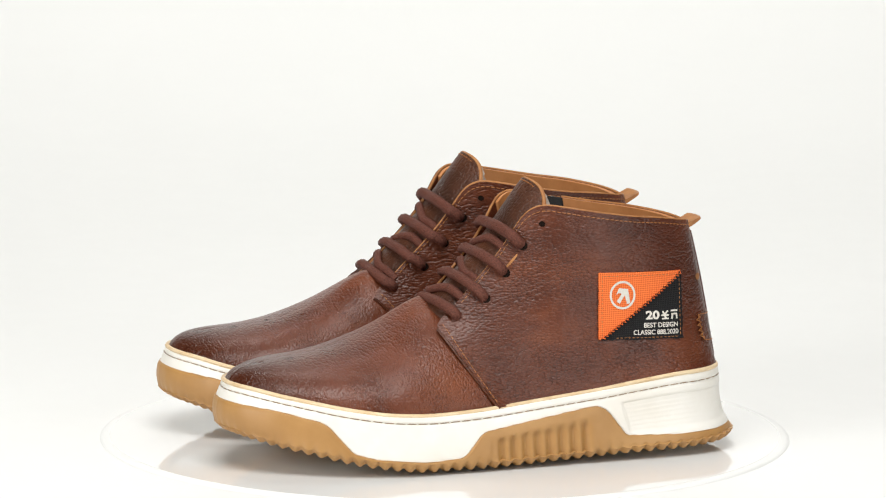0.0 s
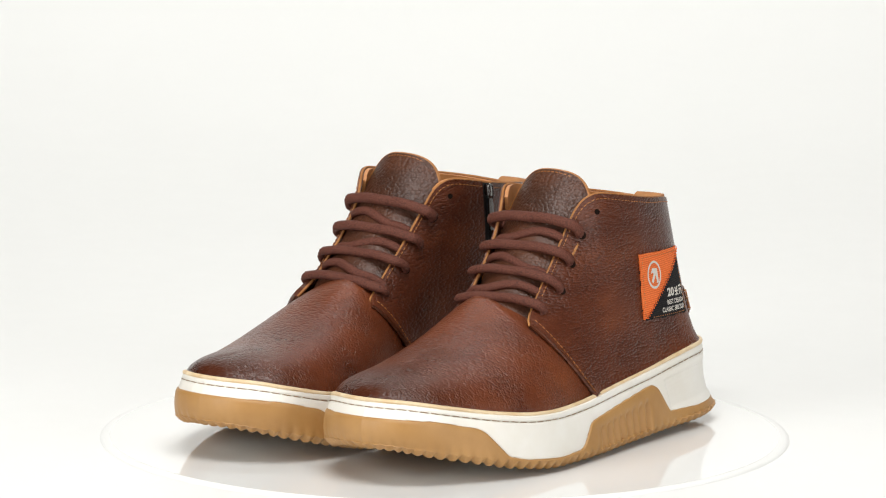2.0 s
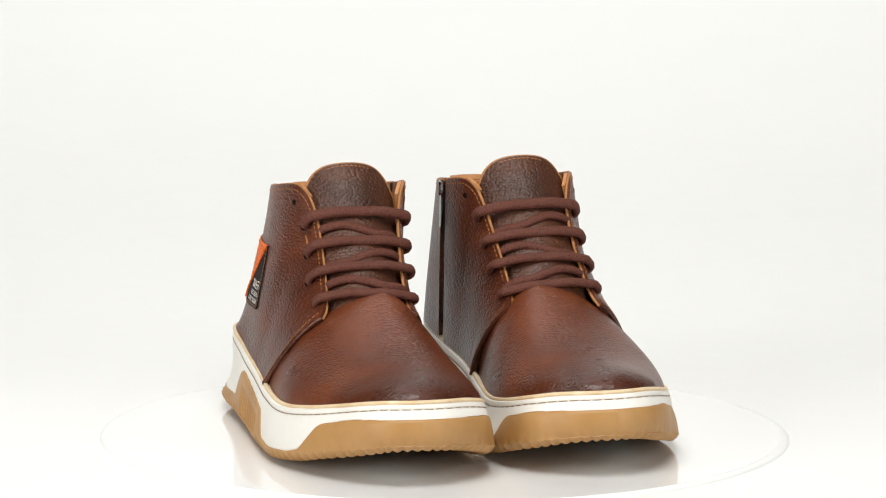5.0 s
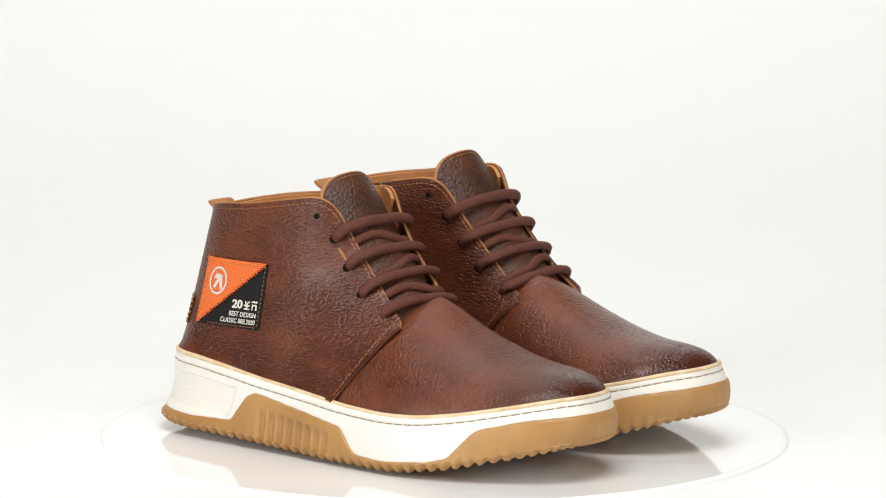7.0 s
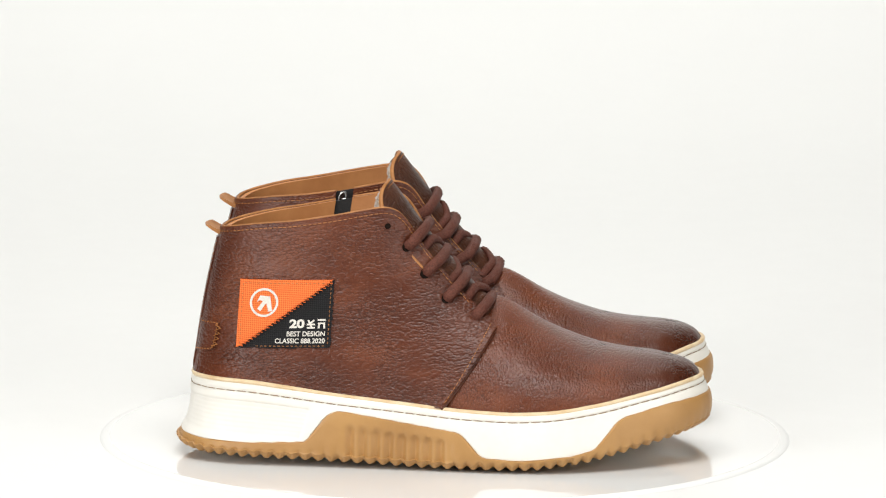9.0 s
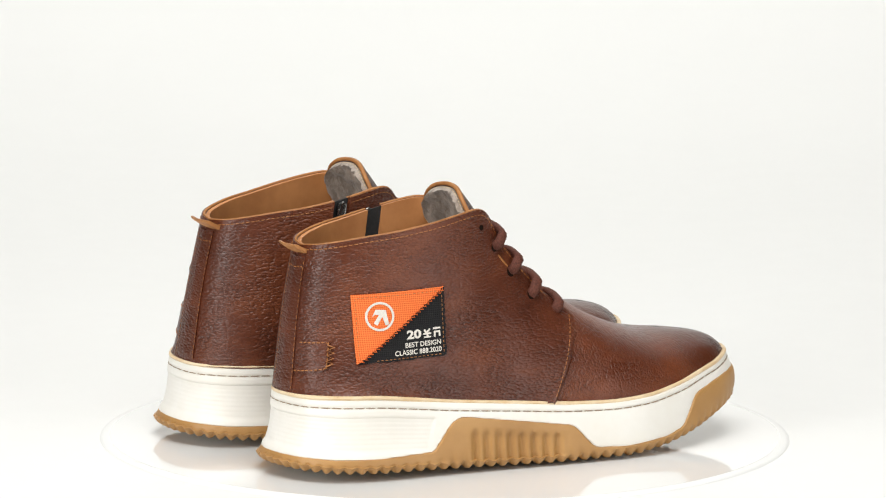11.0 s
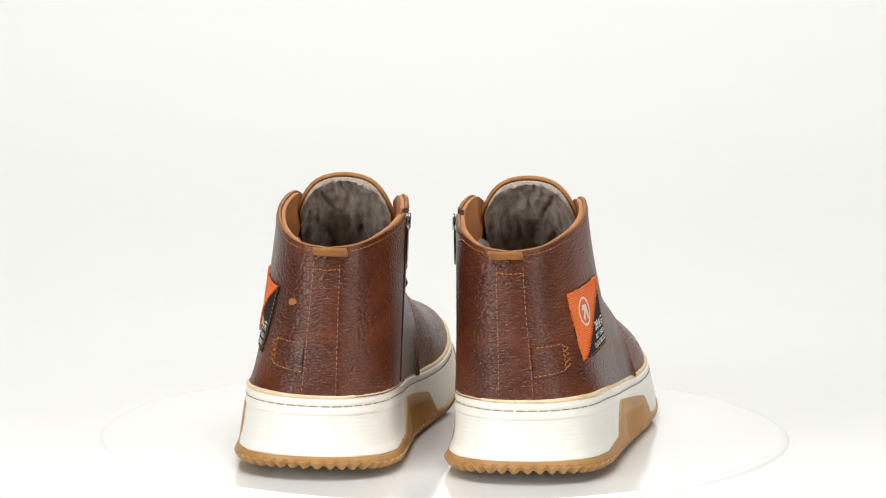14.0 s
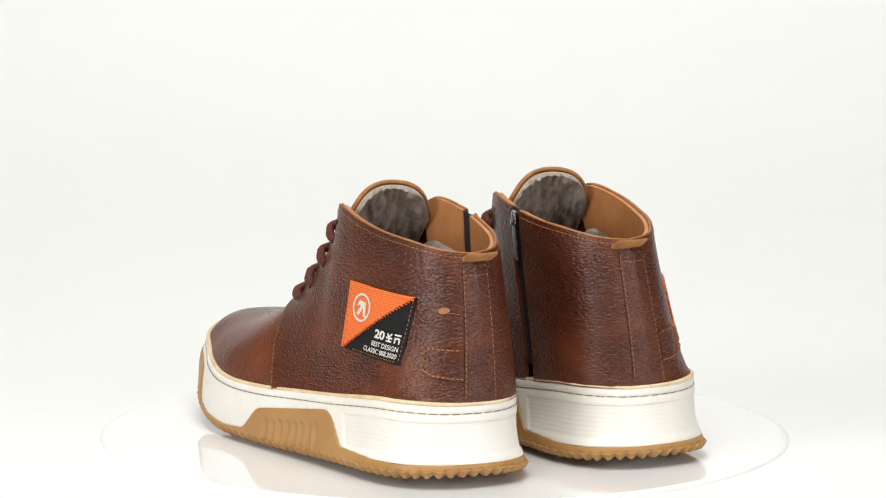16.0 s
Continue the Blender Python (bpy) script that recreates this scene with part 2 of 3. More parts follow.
studio()


def turntable():
    e = tagged(new("turntable"), "round glossy white motorised display turntable", "turntable")
    def lathe(profile, n=144):
        v, f = [], []
        for r, z in profile:
            v += [(r * math.cos(2 * math.pi * k / n), r * math.sin(2 * math.pi * k / n), z) for k in range(n)]
        f = grid_faces(len(profile), n, wrap=True) + [tuple(range(n)), tuple(range((len(profile) - 1) * n, len(profile) * n))]
        return v, f
    R = 0.196
    part("platter", *lathe([(R - 0.0045, -0.0012), (R - 0.0042, 0.0)]), GLOSS, e, "glossy white acrylic platter", 30)
    part("rim_band", *lathe([(R - 0.0041, -0.0016), (R + 0.0012, -0.0016), (R + 0.0008, -0.0011), (R - 0.0010, -0.0004), (R - 0.0041, -0.0001)]), PAPER, e, "matt white bevelled rim", 60)
    return e


# ------------------------------------------------ the boots
OUTER = [(-0.1482, 0.004), (-0.1470, 0.018), (-0.1420, 0.0330), (-0.129, 0.0470), (-0.105, 0.0552), (-0.07, 0.0575), (-0.025, 0.0608), (0.02, 0.0650),
         (0.06, 0.0660), (0.09, 0.0590), (0.115, 0.0483), (0.134, 0.0394), (0.1475, 0.0284), (0.1542, 0.0146), (0.1559, 0.003)]
INNER = [(-0.1482, 0.004), (-0.1470, -0.007), (-0.1420, -0.0195), (-0.129, -0.0325), (-0.105, -0.0400), (-0.07, -0.0405), (-0.025, -0.0400), (0.02, -0.0455),
         (0.06, -0.0515), (0.09, -0.0528), (0.115, -0.0490), (0.134, -0.0405), (0.1475, -0.0260), (0.1542, -0.011), (0.1559, 0.003)]
HALF = 500
OUT_C, IN_C = spline(OUTER, HALF) * (1.008, 1), spline(INNER, HALF) * (1.008, 1)
LOOP = np.vstack([OUT_C, IN_C[-2:0:-1]])


def loop_normals(p):
    t = np.roll(p, -1, 0) - np.roll(p, 1, 0)
    n = np.stack([-t[:, 1], t[:, 0]], 1)
    n /= np.linalg.norm(n, axis=1, keepdims=True)
    for _ in range(12):
        n = (np.roll(n, 1, 0) + n + np.roll(n, -1, 0)) / 3
        n /= np.linalg.norm(n, axis=1, keepdims=True)
    return n


LOOP_N = loop_normals(LOOP)
if (LOOP_N[100] * (LOOP[100] - LOOP.mean(0))).sum() < 0:
    LOOP_N = -LOOP_N
OUT_N = LOOP_N[:HALF]
IN_N = np.vstack([LOOP_N[:1], LOOP_N[HALF - 1:][::-1]])
Z_TOP = ([-0.149, -0.13, -0.103, -0.059, -0.0154, 0.0141, 0.0434, 0.0725, 0.102, 0.131, 0.149, 0.156],
         [0.0419, 0.0426, 0.0421, 0.0364, 0.0322, 0.0293, 0.0280, 0.0294, 0.0339, 0.0404, 0.0435, 0.0441])
Z_BOT = ([-0.149, -0.1416, -0.1267, -0.103, -0.07, -0.044, 0.0, 0.055, 0.0877, 0.1167, 0.1429, 0.156],
         [0.0030, 0.0018, 0.0008, 0.0002, -0.0004, -0.0012, -0.0026, -0.0026, 0.0016, 0.0085, 0.0140, 0.0172])
Z_GUM = ([-0.149, -0.13, -0.100, -0.0715, -0.060, -0.0545, -0.05, 0.0135, 0.0165, 0.0265, 0.0300, 0.050, 0.078, 0.0905, 0.1040, 0.1080, 0.131, 0.156],
         [0.0104, 0.0092, 0.0090, 0.0102, 0.0250, 0.0278, 0.0276, 0.0183, 0.0168, 0.0058, 0.0046, 0.0036, 0.0062, 0.0095, 0.0245, 0.0266, 0.0325, 0.0355])


def tip(x):
    """The sole juts out further at heel and toe."""
    return 0.0025 * (1 - smooth01(-0.142, -0.115, x)) + 0.0025 * smooth01(0.125, 0.150, x)


def zcurve(tab, x):
    return np.interp(x, *tab)


def z_top(x):
    return (zcurve(Z_TOP, x - 0.008) + 2 * zcurve(Z_TOP, x) + zcurve(Z_TOP, x + 0.008)) / 4


def z_bot(x):
    return (zcurve(Z_BOT, x - 0.008) + 2 * zcurve(Z_BOT, x) + zcurve(Z_BOT, x + 0.008)) / 4


def z_gum(x):
    return (zcurve(Z_GUM, x - 0.0014) + zcurve(Z_GUM, x) + zcurve(Z_GUM, x + 0.0014)) / 3


def white_inset(x, h):
    """How far the white wall lies inside the widest line, at the share h of the sole's height."""
    heel = 1 - smooth01(-0.10, -0.05, x)
    toe = smooth01(0.09, 0.13, x)
    base = 0.0012 + 0.0048 * h ** 1.3 + tip(x) * h
    hollow = heel * (0.0026 * np.sin(np.pi * np.clip(h, 0, 1) ** 0.75) ** 1.5 + 0.001 * h)
    return base + hollow + toe * 0.001 * h


def midsole(e, sy):
    x = LOOP[:, 0]
    zt, zb = z_top(x), z_bot(x) + 0.0035
    rows = []
    H = np.linspace(0, 1, 44)
    for h in H:
        z = zb + (zt - zb) * h
        ins = white_inset(x, h)
        # ribbed panel round the heel, and the ledge that frames it
        inpanel = smooth01(0.20, 0.23, h) * (1 - smooth01(0.72, 0.75, h)) * (1 - smooth01(-0.078 + 0.010 * h, -0.0755 + 0.010 * h, x))
        ins = ins + inpanel * (0.0006 + 0.00012 * math.cos(h * 2 * math.pi * 15))
        # the groove in which the welt stitches lie
        ins = ins + 0.0006 * np.exp(-((h - 0.87) / 0.02) ** 2)
        if h > 0.985:
            ins = ins + 0.0008
        ins = ins + (0.0035 + 0.0070 * smooth01(0.10, 0.145, x)) * (1 - smooth01(-0.0012, 0.0002, z - np.maximum(z_gum(x), z_bot(x) + 0.0045)))
        p = LOOP - LOOP_N * ins[:, None]
        rows.append(np.column_stack([p[:, 0], sy * p[:, 1], z]))
    top = LOOP - LOOP_N * 0.0150
    rows.append(np.column_stack([top[:, 0], sy * top[:, 1], zt + 0.0002]))
    n = len(LOOP)
    v = np.vstack(rows)
    f = grid_faces(len(rows), n, wrap=True)
    m = part("midsole", v, f + [tuple(range(n))], WHITE, e, "off-white rubber midsole with ribbed heel")
    # stitches
    h = 0.87
    ins = white_inset(x, h) + 0.0002
    p = LOOP - LOOP_N * ins[:, None]
    path = np.column_stack([p[:, 0], sy * p[:, 1], zb + (zt - zb) * h])
    part("welt_stitching", *dashes(np.vstack([path, path[:1]]), 0.0056, 0.0008, 0.00026), SOLETHREAD, m, "brown welt stitching", kind="stuff")
    p = LOOP - LOOP_N * (0.0078 + tip(x))[:, None]
    path = np.column_stack([p[:, 0], sy * p[:, 1], zt + 0.0004])[::4]
    part("rand", *tube(np.vstack([path, path[:1]]), 0.0013, 8), RAND, m, "yellowed tan rand along the sole's upper edge")
    return m


def outsole(e, sy):
    """Gum tread: scalloped foot, ribbed flank panel, toe bumper."""
    x = LOOP[:, 0]
    d = np.r_[0, np.cumsum(np.linalg.norm(np.diff(LOOP, axis=0), axis=1))]
    zb, zg = z_bot(x), np.maximum(z_gum(x), z_bot(x) + 0.0045)
    count = round(d[-1] / 0.0073)
    tooth = 0.5 + 0.5 * np.cos(d / d[-1] * 2 * math.pi * count)
    tooth = tooth ** 0.8
    panel = smooth01(-0.052, -0.046, x) * (1 - smooth01(0.004, 0.013, x))
    rows = []
    def row(inset, z):
        p = LOOP - LOOP_N * np.broadcast_to(inset, x.shape)[:, None]
        rows.append(np.column_stack([p[:, 0], sy * p[:, 1], z]))
    nose = smooth01(0.105, 0.152, x)
    tooth = 1 - (1 - tooth) * (1 - 0.45 * nose)
    lift = 0.0019 * (1 - tooth)
    row(0.022, zb + 0.004)
    row(0.011, zb + 0.0022 + lift * 0.5)
    row(0.0062 + 0.0062 * nose + 0.001 * (1 - tooth), zb + lift)
    row(0.0036 + 0.0062 * nose + 0.0014 * (1 - tooth), zb + 0.0004 + lift)
    row(0.0016 + 0.0056 * nose + 0.0014 * (1 - tooth), zb + 0.0019 + lift * 0.8)
    row(0.0002 + 0.0046 * nose + 0.0010 * (1 - tooth), zb + 0.0042 + lift * 0.4)
    foot = zb + 0.0046 + lift * 0.3
    tall = np.clip((zg - foot) / 0.012, 0, 1)
    for k in np.linspace(0, 1, 12):
        z = foot + (zg - foot) * k
        share = np.clip((z - zb) / (z_top(x) - zb), 0, 1)
        ins = white_inset(x, share) - 0.0013
        # ribbed recess in the flank panel
        rec = panel * tall * (1 - smooth01(0.60, 0.72, k))
        ins = ins + rec * (0.0006 + 0.0020 * (1 - tooth))
        ins = np.where(k < 0.25, ins + 0.0006 * (1 - tooth) * (1 - k / 0.25), ins)
        ins = ins + 0.0042 * nose * (1 - k) ** 2
        if k > 0.99:
            ins = ins + 0.0004
        row(ins, z)
    share = np.clip((zg - zb) / (z_top(x) - zb), 0, 1)
    row(white_inset(x, share) + 0.0015, zg + 0.0005)
    n = len(LOOP)
    return part("outsole", np.vstack(rows), grid_faces(len(rows), n, wrap=True) + [tuple(range(n))], GUM, e, "honey-coloured gum rubber outsole with scalloped tread", 50)


UPPER_IN = 0.0082


def feather(side, x_to, n):
    """The upper's lower edge on one flank, from the heel to the place x_to."""
    c, nn = (OUT_C, OUT_N) if side > 0 else (IN_C, IN_N)
    p = c - nn * (UPPER_IN + tip(c[:, 0]))[:, None]
    keep = p[p[:, 0] <= x_to] if x_to < 0.14 else p
    return spline(keep[::12], n)


TOPLINE = [(-0.1234, 0.0, 0.1228), (-0.1206, 0.012, 0.1240), (-0.113, 0.0205, 0.1258), (-0.098, 0.0280, 0.1285), (-0.08, 0.0330, 0.1308), (-0.06, 0.0357, 0.1342),
           (-0.042, 0.0345, 0.1375), (-0.031, 0.0320, 0.1390), (-0.0245, 0.0295, 0.1376), (-0.0195, 0.0268, 0.1332), (-0.0141, 0.0245, 0.1249), (-0.0077, 0.0232, 0.1153),
           (0.0025, 0.0225, 0.1029), (0.0127, 0.0224, 0.0920), (0.0229, 0.0228, 0.0812), (0.0295, 0.0240, 0.0755), (0.0322, 0.0262, 0.0715)]
TOP_N = 400
TOP_CURVE = spline(TOPLINE, TOP_N)
FOOT = {s: feather(s, 0.009, 400) for s in (1, -1)}


def quarter(side, s, v, off=0.0):
    """A point (x, out, z) of the flank: s from the heel to the lacing, v from the sole to the top line."""
    s, v = np.broadcast_arrays(np.asarray(s, float), np.asarray(v, float))
    def base(s, v):
        s, v = np.clip(s, 0, 1), np.clip(v, 0, 1)
        sb = 1 - (1 - s) ** 1.6
        i = np.arange(400) / 399
        fc = FOOT[side]
        bx, bo = np.interp(sb, i, fc[:, 0]), np.interp(sb, i, fc[:, 1])
        bz = z_top(bx) - 0.0006
        tx, to, tz = (np.interp(s, i, TOP_CURVE[:, k]) for k in range(3))
        shift = 0.004 * (1 - smooth01(0.0, 0.35, s)) * (1 - v)
        w = (0.48 if side > 0 else 0.64) * smooth01(0.30, 0.95, s)
        phi = v * math.pi / 2
        hx = (1 - w) * v ** (0.8 + ((0.58 + 0.20 * smooth01(0.2, 0.7, s) if side > 0 else 1.15) - 0.8) * smooth01(0.0, 0.16, s)) + w * (1 - np.cos(phi))
        hz = (1 - w) * v + w * np.sin(phi)
        # the heel's counter bulges a little
        bul = 0.0022 * np.sin(math.pi * v) * (1 - smooth01(0.0, 0.5, s))
        x = bx + (tx - bx) * hx - bul * (1 - smooth01(0, 0.25, s))
        lean = np.interp(s, [0, 0.12, 0.35, 0.65, 1.0], [0.002, 0.0012, 0.0005, 0.0006, 0.0040] if side > 0 else [0.002, 0.0024, 0.0024, 0.0012, 0.0040])
        o = bo + (side * to + lean - bo) * hx
        x = x + 0.0055 * np.sin(math.pi * v) * smooth01(0.80, 1.0, s)
        z = bz + (tz - bz) * hz
        return np.stack([x, o, z], -1)
    p = base(s, v)
    if np.any(off):
        e = 0.004
        du, dv = base(s + e, v) - base(s - e, v), base(s, v + e) - base(s, v - e)
        n = np.cross(du, dv) * (-side)
        n /= np.linalg.norm(n, axis=-1, keepdims=True) + 1e-12
        n = np.where((n[..., 1:2] * side < 0) & (s[..., None] > 0.2), -n, n)
        p = p + n * np.asarray(off)[..., None] if np.ndim(off) else p + n * off
    return p


def mir(p, sy):
    q = np.array(p, float).copy()
    q[..., 1] *= sy
    if sy < 0:
        # this boot's shaft stands a little further in
        q[..., 1] += 0.0024 * smooth01(0.045, 0.12, q[..., 2])
    return q


GS, GV = np.meshgrid(np.linspace(0, 1, 260), np.linspace(0, 1, 130), indexing="ij")
GRID = quarter(1, GS, GV)


def on_flank(x, z):
    """(s, v) of the place on the outer flank with the given x and z."""
    s_out, v_out = [], []
    for a, b in zip(np.ravel(x), np.ravel(z)):
        k = np.argmin((GRID[..., 0] - a) ** 2 + (GRID[..., 2] - b) ** 2)
        s, v = GS.flat[k], GV.flat[k]
        for _ in range(3):
            p, e = quarter(1, s, v), 1e-4
            ps, pv = (quarter(1, s + e, v) - p) / e, (quarter(1, s, v + e) - p) / e
            j = np.array([[ps[0], pv[0]], [ps[2], pv[2]]])
            try:
                ds, dv = np.linalg.solve(j, (a - p[0], b - p[2]))
            except np.linalg.LinAlgError:
                break
            s, v = s + np.clip(ds, -0.02, 0.02), v + np.clip(dv, -0.02, 0.02)
        s_out.append(s), v_out.append(v)
    return np.array(s_out).reshape(np.shape(x)), np.array(v_out).reshape(np.shape(x))


LACE_X = (-0.0172, -0.0068, 0.0054, 0.0210)
LACE_Z = (0.1174, 0.1024, 0.0888, 0.0776)
ZIP_S = 0.396
SPINE_X = [-0.02, 0.0, 0.015, 0.0277, 0.036, 0.0444, 0.053, 0.0636, 0.0757, 0.0858, 0.0984, 0.110, 0.1213, 0.128]
SPINE_Z = [0.070, 0.0735, 0.0795, 0.0866, 0.0842, 0.0793, 0.0736, 0.0681, 0.0631, 0.0597, 0.0573, 0.0562, 0.0550, 0.0536]


def vamp(e, sy):
    def arc(c, n):
        p = c - n * (UPPER_IN + tip(c[:, 0]) + 0.0016 * (1 - smooth01(0.012, 0.05, c[:, 0])))[:, None]
        return spline(p[p[:, 0] > -0.03][::6].tolist() + [p[-1].tolist()], 110)
    lo, li = arc(OUT_C, OUT_N), arc(IN_C, IN_N)
    tipx = 0.5 * (lo[-1] + li[-1])
    lo[-1] = li[-1] = tipx
    xm = 0.5 * (lo[:, 0] + li[:, 0])
    xs = np.interp(xm, [-0.03, 0.03, 0.07, 0.10, 0.125, 0.138, 0.146], [0.0, 0.036, 0.066, 0.090, 0.111, 0.120, 0.1265])
    for _ in range(8):
        xs[1:-1] = (xs[:-2] + 2 * xs[1:-1] + xs[2:]) / 4
    zs = np.interp(xs, SPINE_X, SPINE_Z)
    for _ in range(12):
        zs[1:-1] = (zs[:-2] + 2 * zs[1:-1] + zs[2:]) / 4
    ridge = np.interp(xs, [0.0, 0.07, 0.11, 0.124], [-0.005, -0.006, -0.003, 0.002])
    rows = []
    K = np.linspace(0, 1, 40)
    for c, ks in ((lo, K), (li, K[-2::-1])):
        zb = z_top(c[:, 0]) - 0.0008
        full = np.interp(xm, [-0.01, 0.05, 0.11, 0.147], [1.55, 1.80, 1.88, 1.95] if c is lo else [1.75, 1.95, 1.95, 2.0])
        for k in ks:
            phi = k * math.pi / 2
            h, z = 1 - max(math.cos(phi), 0) ** (2 / full), math.sin(phi) ** (2 / full)
            rows.append(np.column_stack([c[:, 0] + (xs - c[:, 0]) * h, sy * (c[:, 1] + (ridge - c[:, 1]) * h), zb + (zs - zb) * z]))
    g = np.stack(rows, 0)
    r, q, _ = g.shape
    return part("vamp", g.reshape(-1, 3), grid_faces(r, q), VAMP, e, "smooth creased brown leather vamp", 70)


def flank(e, sy, side):
    def sheet(s0, s1, name, label):
        S, V = np.meshgrid(np.linspace(s0, s1, max(12, int(150 * (s1 - s0)))), np.linspace(0, 1, 60), indexing="ij")
        ob = part(name, *shell(mir(quarter(side, S, V, 0.0016 + 0.0016 * smooth01(0.85, 1.0, S)), sy), mir(quarter(side, S, V, -0.0008), sy)), BROWN, e, label, 45)
        return ob
    spans = [(0, 1)] if side > 0 else [(0, ZIP_S - 0.022), (ZIP_S + 0.027, 1)]
    obs = []
    for s0, s1 in spans:
        q = sheet(s0, s1, "quarter", "pebbled brown leather quarter panel")
        obs.append(q)
        # raw edge along the top line, the lacing and the front seam
        s = np.linspace(s0, s1, int(160 * (s1 - s0)) + 8)
        path = mir(quarter(side, s, np.ones_like(s), 0.0002), sy)
        if s1 == 1:
            v = np.linspace(1, 0, 50)
            part("seam_edge", *tube(mir(quarter(side, np.ones_like(v), v, 0.0016), sy), 0.0011, 8), HEELM, q, "dark cut edge of the front seam")
        part("edge_binding", *tube(path, 0.0008, 8), EDGE, q, "raw tan leather edge")
        a = np.linspace(s0 + 0.004, min(s1, 0.975), int(200 * (s1 - s0)) + 8)
        path = quarter(side, a, np.full_like(a, 0.968) - 0.02 * smooth01(0.7, 0.95, a), 0.0018)
        if s1 == 1:
            v = np.linspace(0.94, 0.03, 50)
            path = np.vstack([path, quarter(side, np.full_like(v, 0.978), v, 0.0032)])
        part("top_stitching", *dashes(mir(path, sy), 0.0021, 0.0008, 0.00024), THREAD, q, "amber top stitching", kind="stuff")
    # lining: tan leather above, shearling below
    keep = [(0, 0.60)] if side > 0 else [(0, ZIP_S - 0.022), (ZIP_S + 0.027, 0.60)]
    for s0, s1 in keep:
        S, V = np.meshgrid(np.linspace(s0, s1, 60), np.linspace(0.62, 0.998, 24), indexing="ij")
        part("lining", *shell(mir(quarter(side, S, V, -0.0010), sy), mir(quarter(side, S, V, -0.0030), sy)), TAN, e, "smooth tan leather lining", 45)
    S, V = np.meshgrid(np.linspace(0, 0.9, 80), np.linspace(0.12, 0.74, 40), indexing="ij")
    bumpy = np.array([[noise.noise(Vector((a * 22, b * 18, 3.0 + side))) for b in V[0]] for a in S[:, 0]])
    g = quarter(side, S, V, 0.0)
    nrm = quarter(side, S, V, 0.001) - g
    nrm /= np.linalg.norm(nrm, axis=-1, keepdims=True) + 1e-12
    g = g - nrm * (0.0060 + 0.0022 * bumpy)[..., None]
    part("shearling", mir(g, sy).reshape(-1, 3), grid_faces(80, 40), FUR, e, "grey-brown shearling inside the shaft", 90)
    return obs


def zipper(e, sy):
    v = np.linspace(0.10, 0.995, 60)
    S, V = np.meshgrid(np.linspace(ZIP_S - 0.030, ZIP_S + 0.034, 8), v, indexing="ij")
    z = part("zip", *shell(mir(quarter(-1, S, V, -0.0008), sy), mir(quarter(-1, S, V, -0.0018), sy)), BLACKTAPE, e, "black side zip, closed", 45)
    # teeth
    vv, ff = [], []
    for t in np.linspace(0.12, 0.97, 64):
        p = quarter(-1, np.full(3, ZIP_S) + [-0.004, 0, 0.004], np.full(3, t), 0.0003)
        tv, tf = tube(mir(p, sy), 0.0005, 5)
        ff += [tuple(k + len(vv) for k in face) for face in tf]
        vv += tv
    part("zip_teeth", vv, ff, BLACKTAPE, z, kind="stuff")
    def slab(vs, width, off, thick, name, mat, lab):
        S, V = np.meshgrid(np.linspace(ZIP_S - width, ZIP_S + width, 6), vs, indexing="ij")
        taper = 1 - 0.25 * np.abs(np.linspace(-1, 1, len(vs))) ** 3
        S = ZIP_S + (S - ZIP_S) * taper
        return part(name, *shell(mir(quarter(-1, S, V, off + thick), sy), mir(quarter(-1, S, V, off), sy)), mat, z, lab, 30)
    slab(np.linspace(0.915, 0.985, 8), 0.012, 0.0002, 0.0022, "zip_slider", CHROME, "nickel zip slider")
    slab(np.linspace(0.70, 0.90, 10), 0.011, 0.0018, 0.0012, "pull_tab", GUNMETAL, "dark metal zip pull")
    loop = [quarter(-1, np.array(ZIP_S + a), np.array(b), 0.0032) for a, b in ((-0.007, 0.90), (-0.010, 0.94), (-0.006, 0.985), (0.006, 0.985), (0.010, 0.94), (0.007, 0.90))]
    part("pull_ring", *tube(mir(spline(loop, 30), sy), 0.00045, 6), CHROME, z, "nickel pull ring")


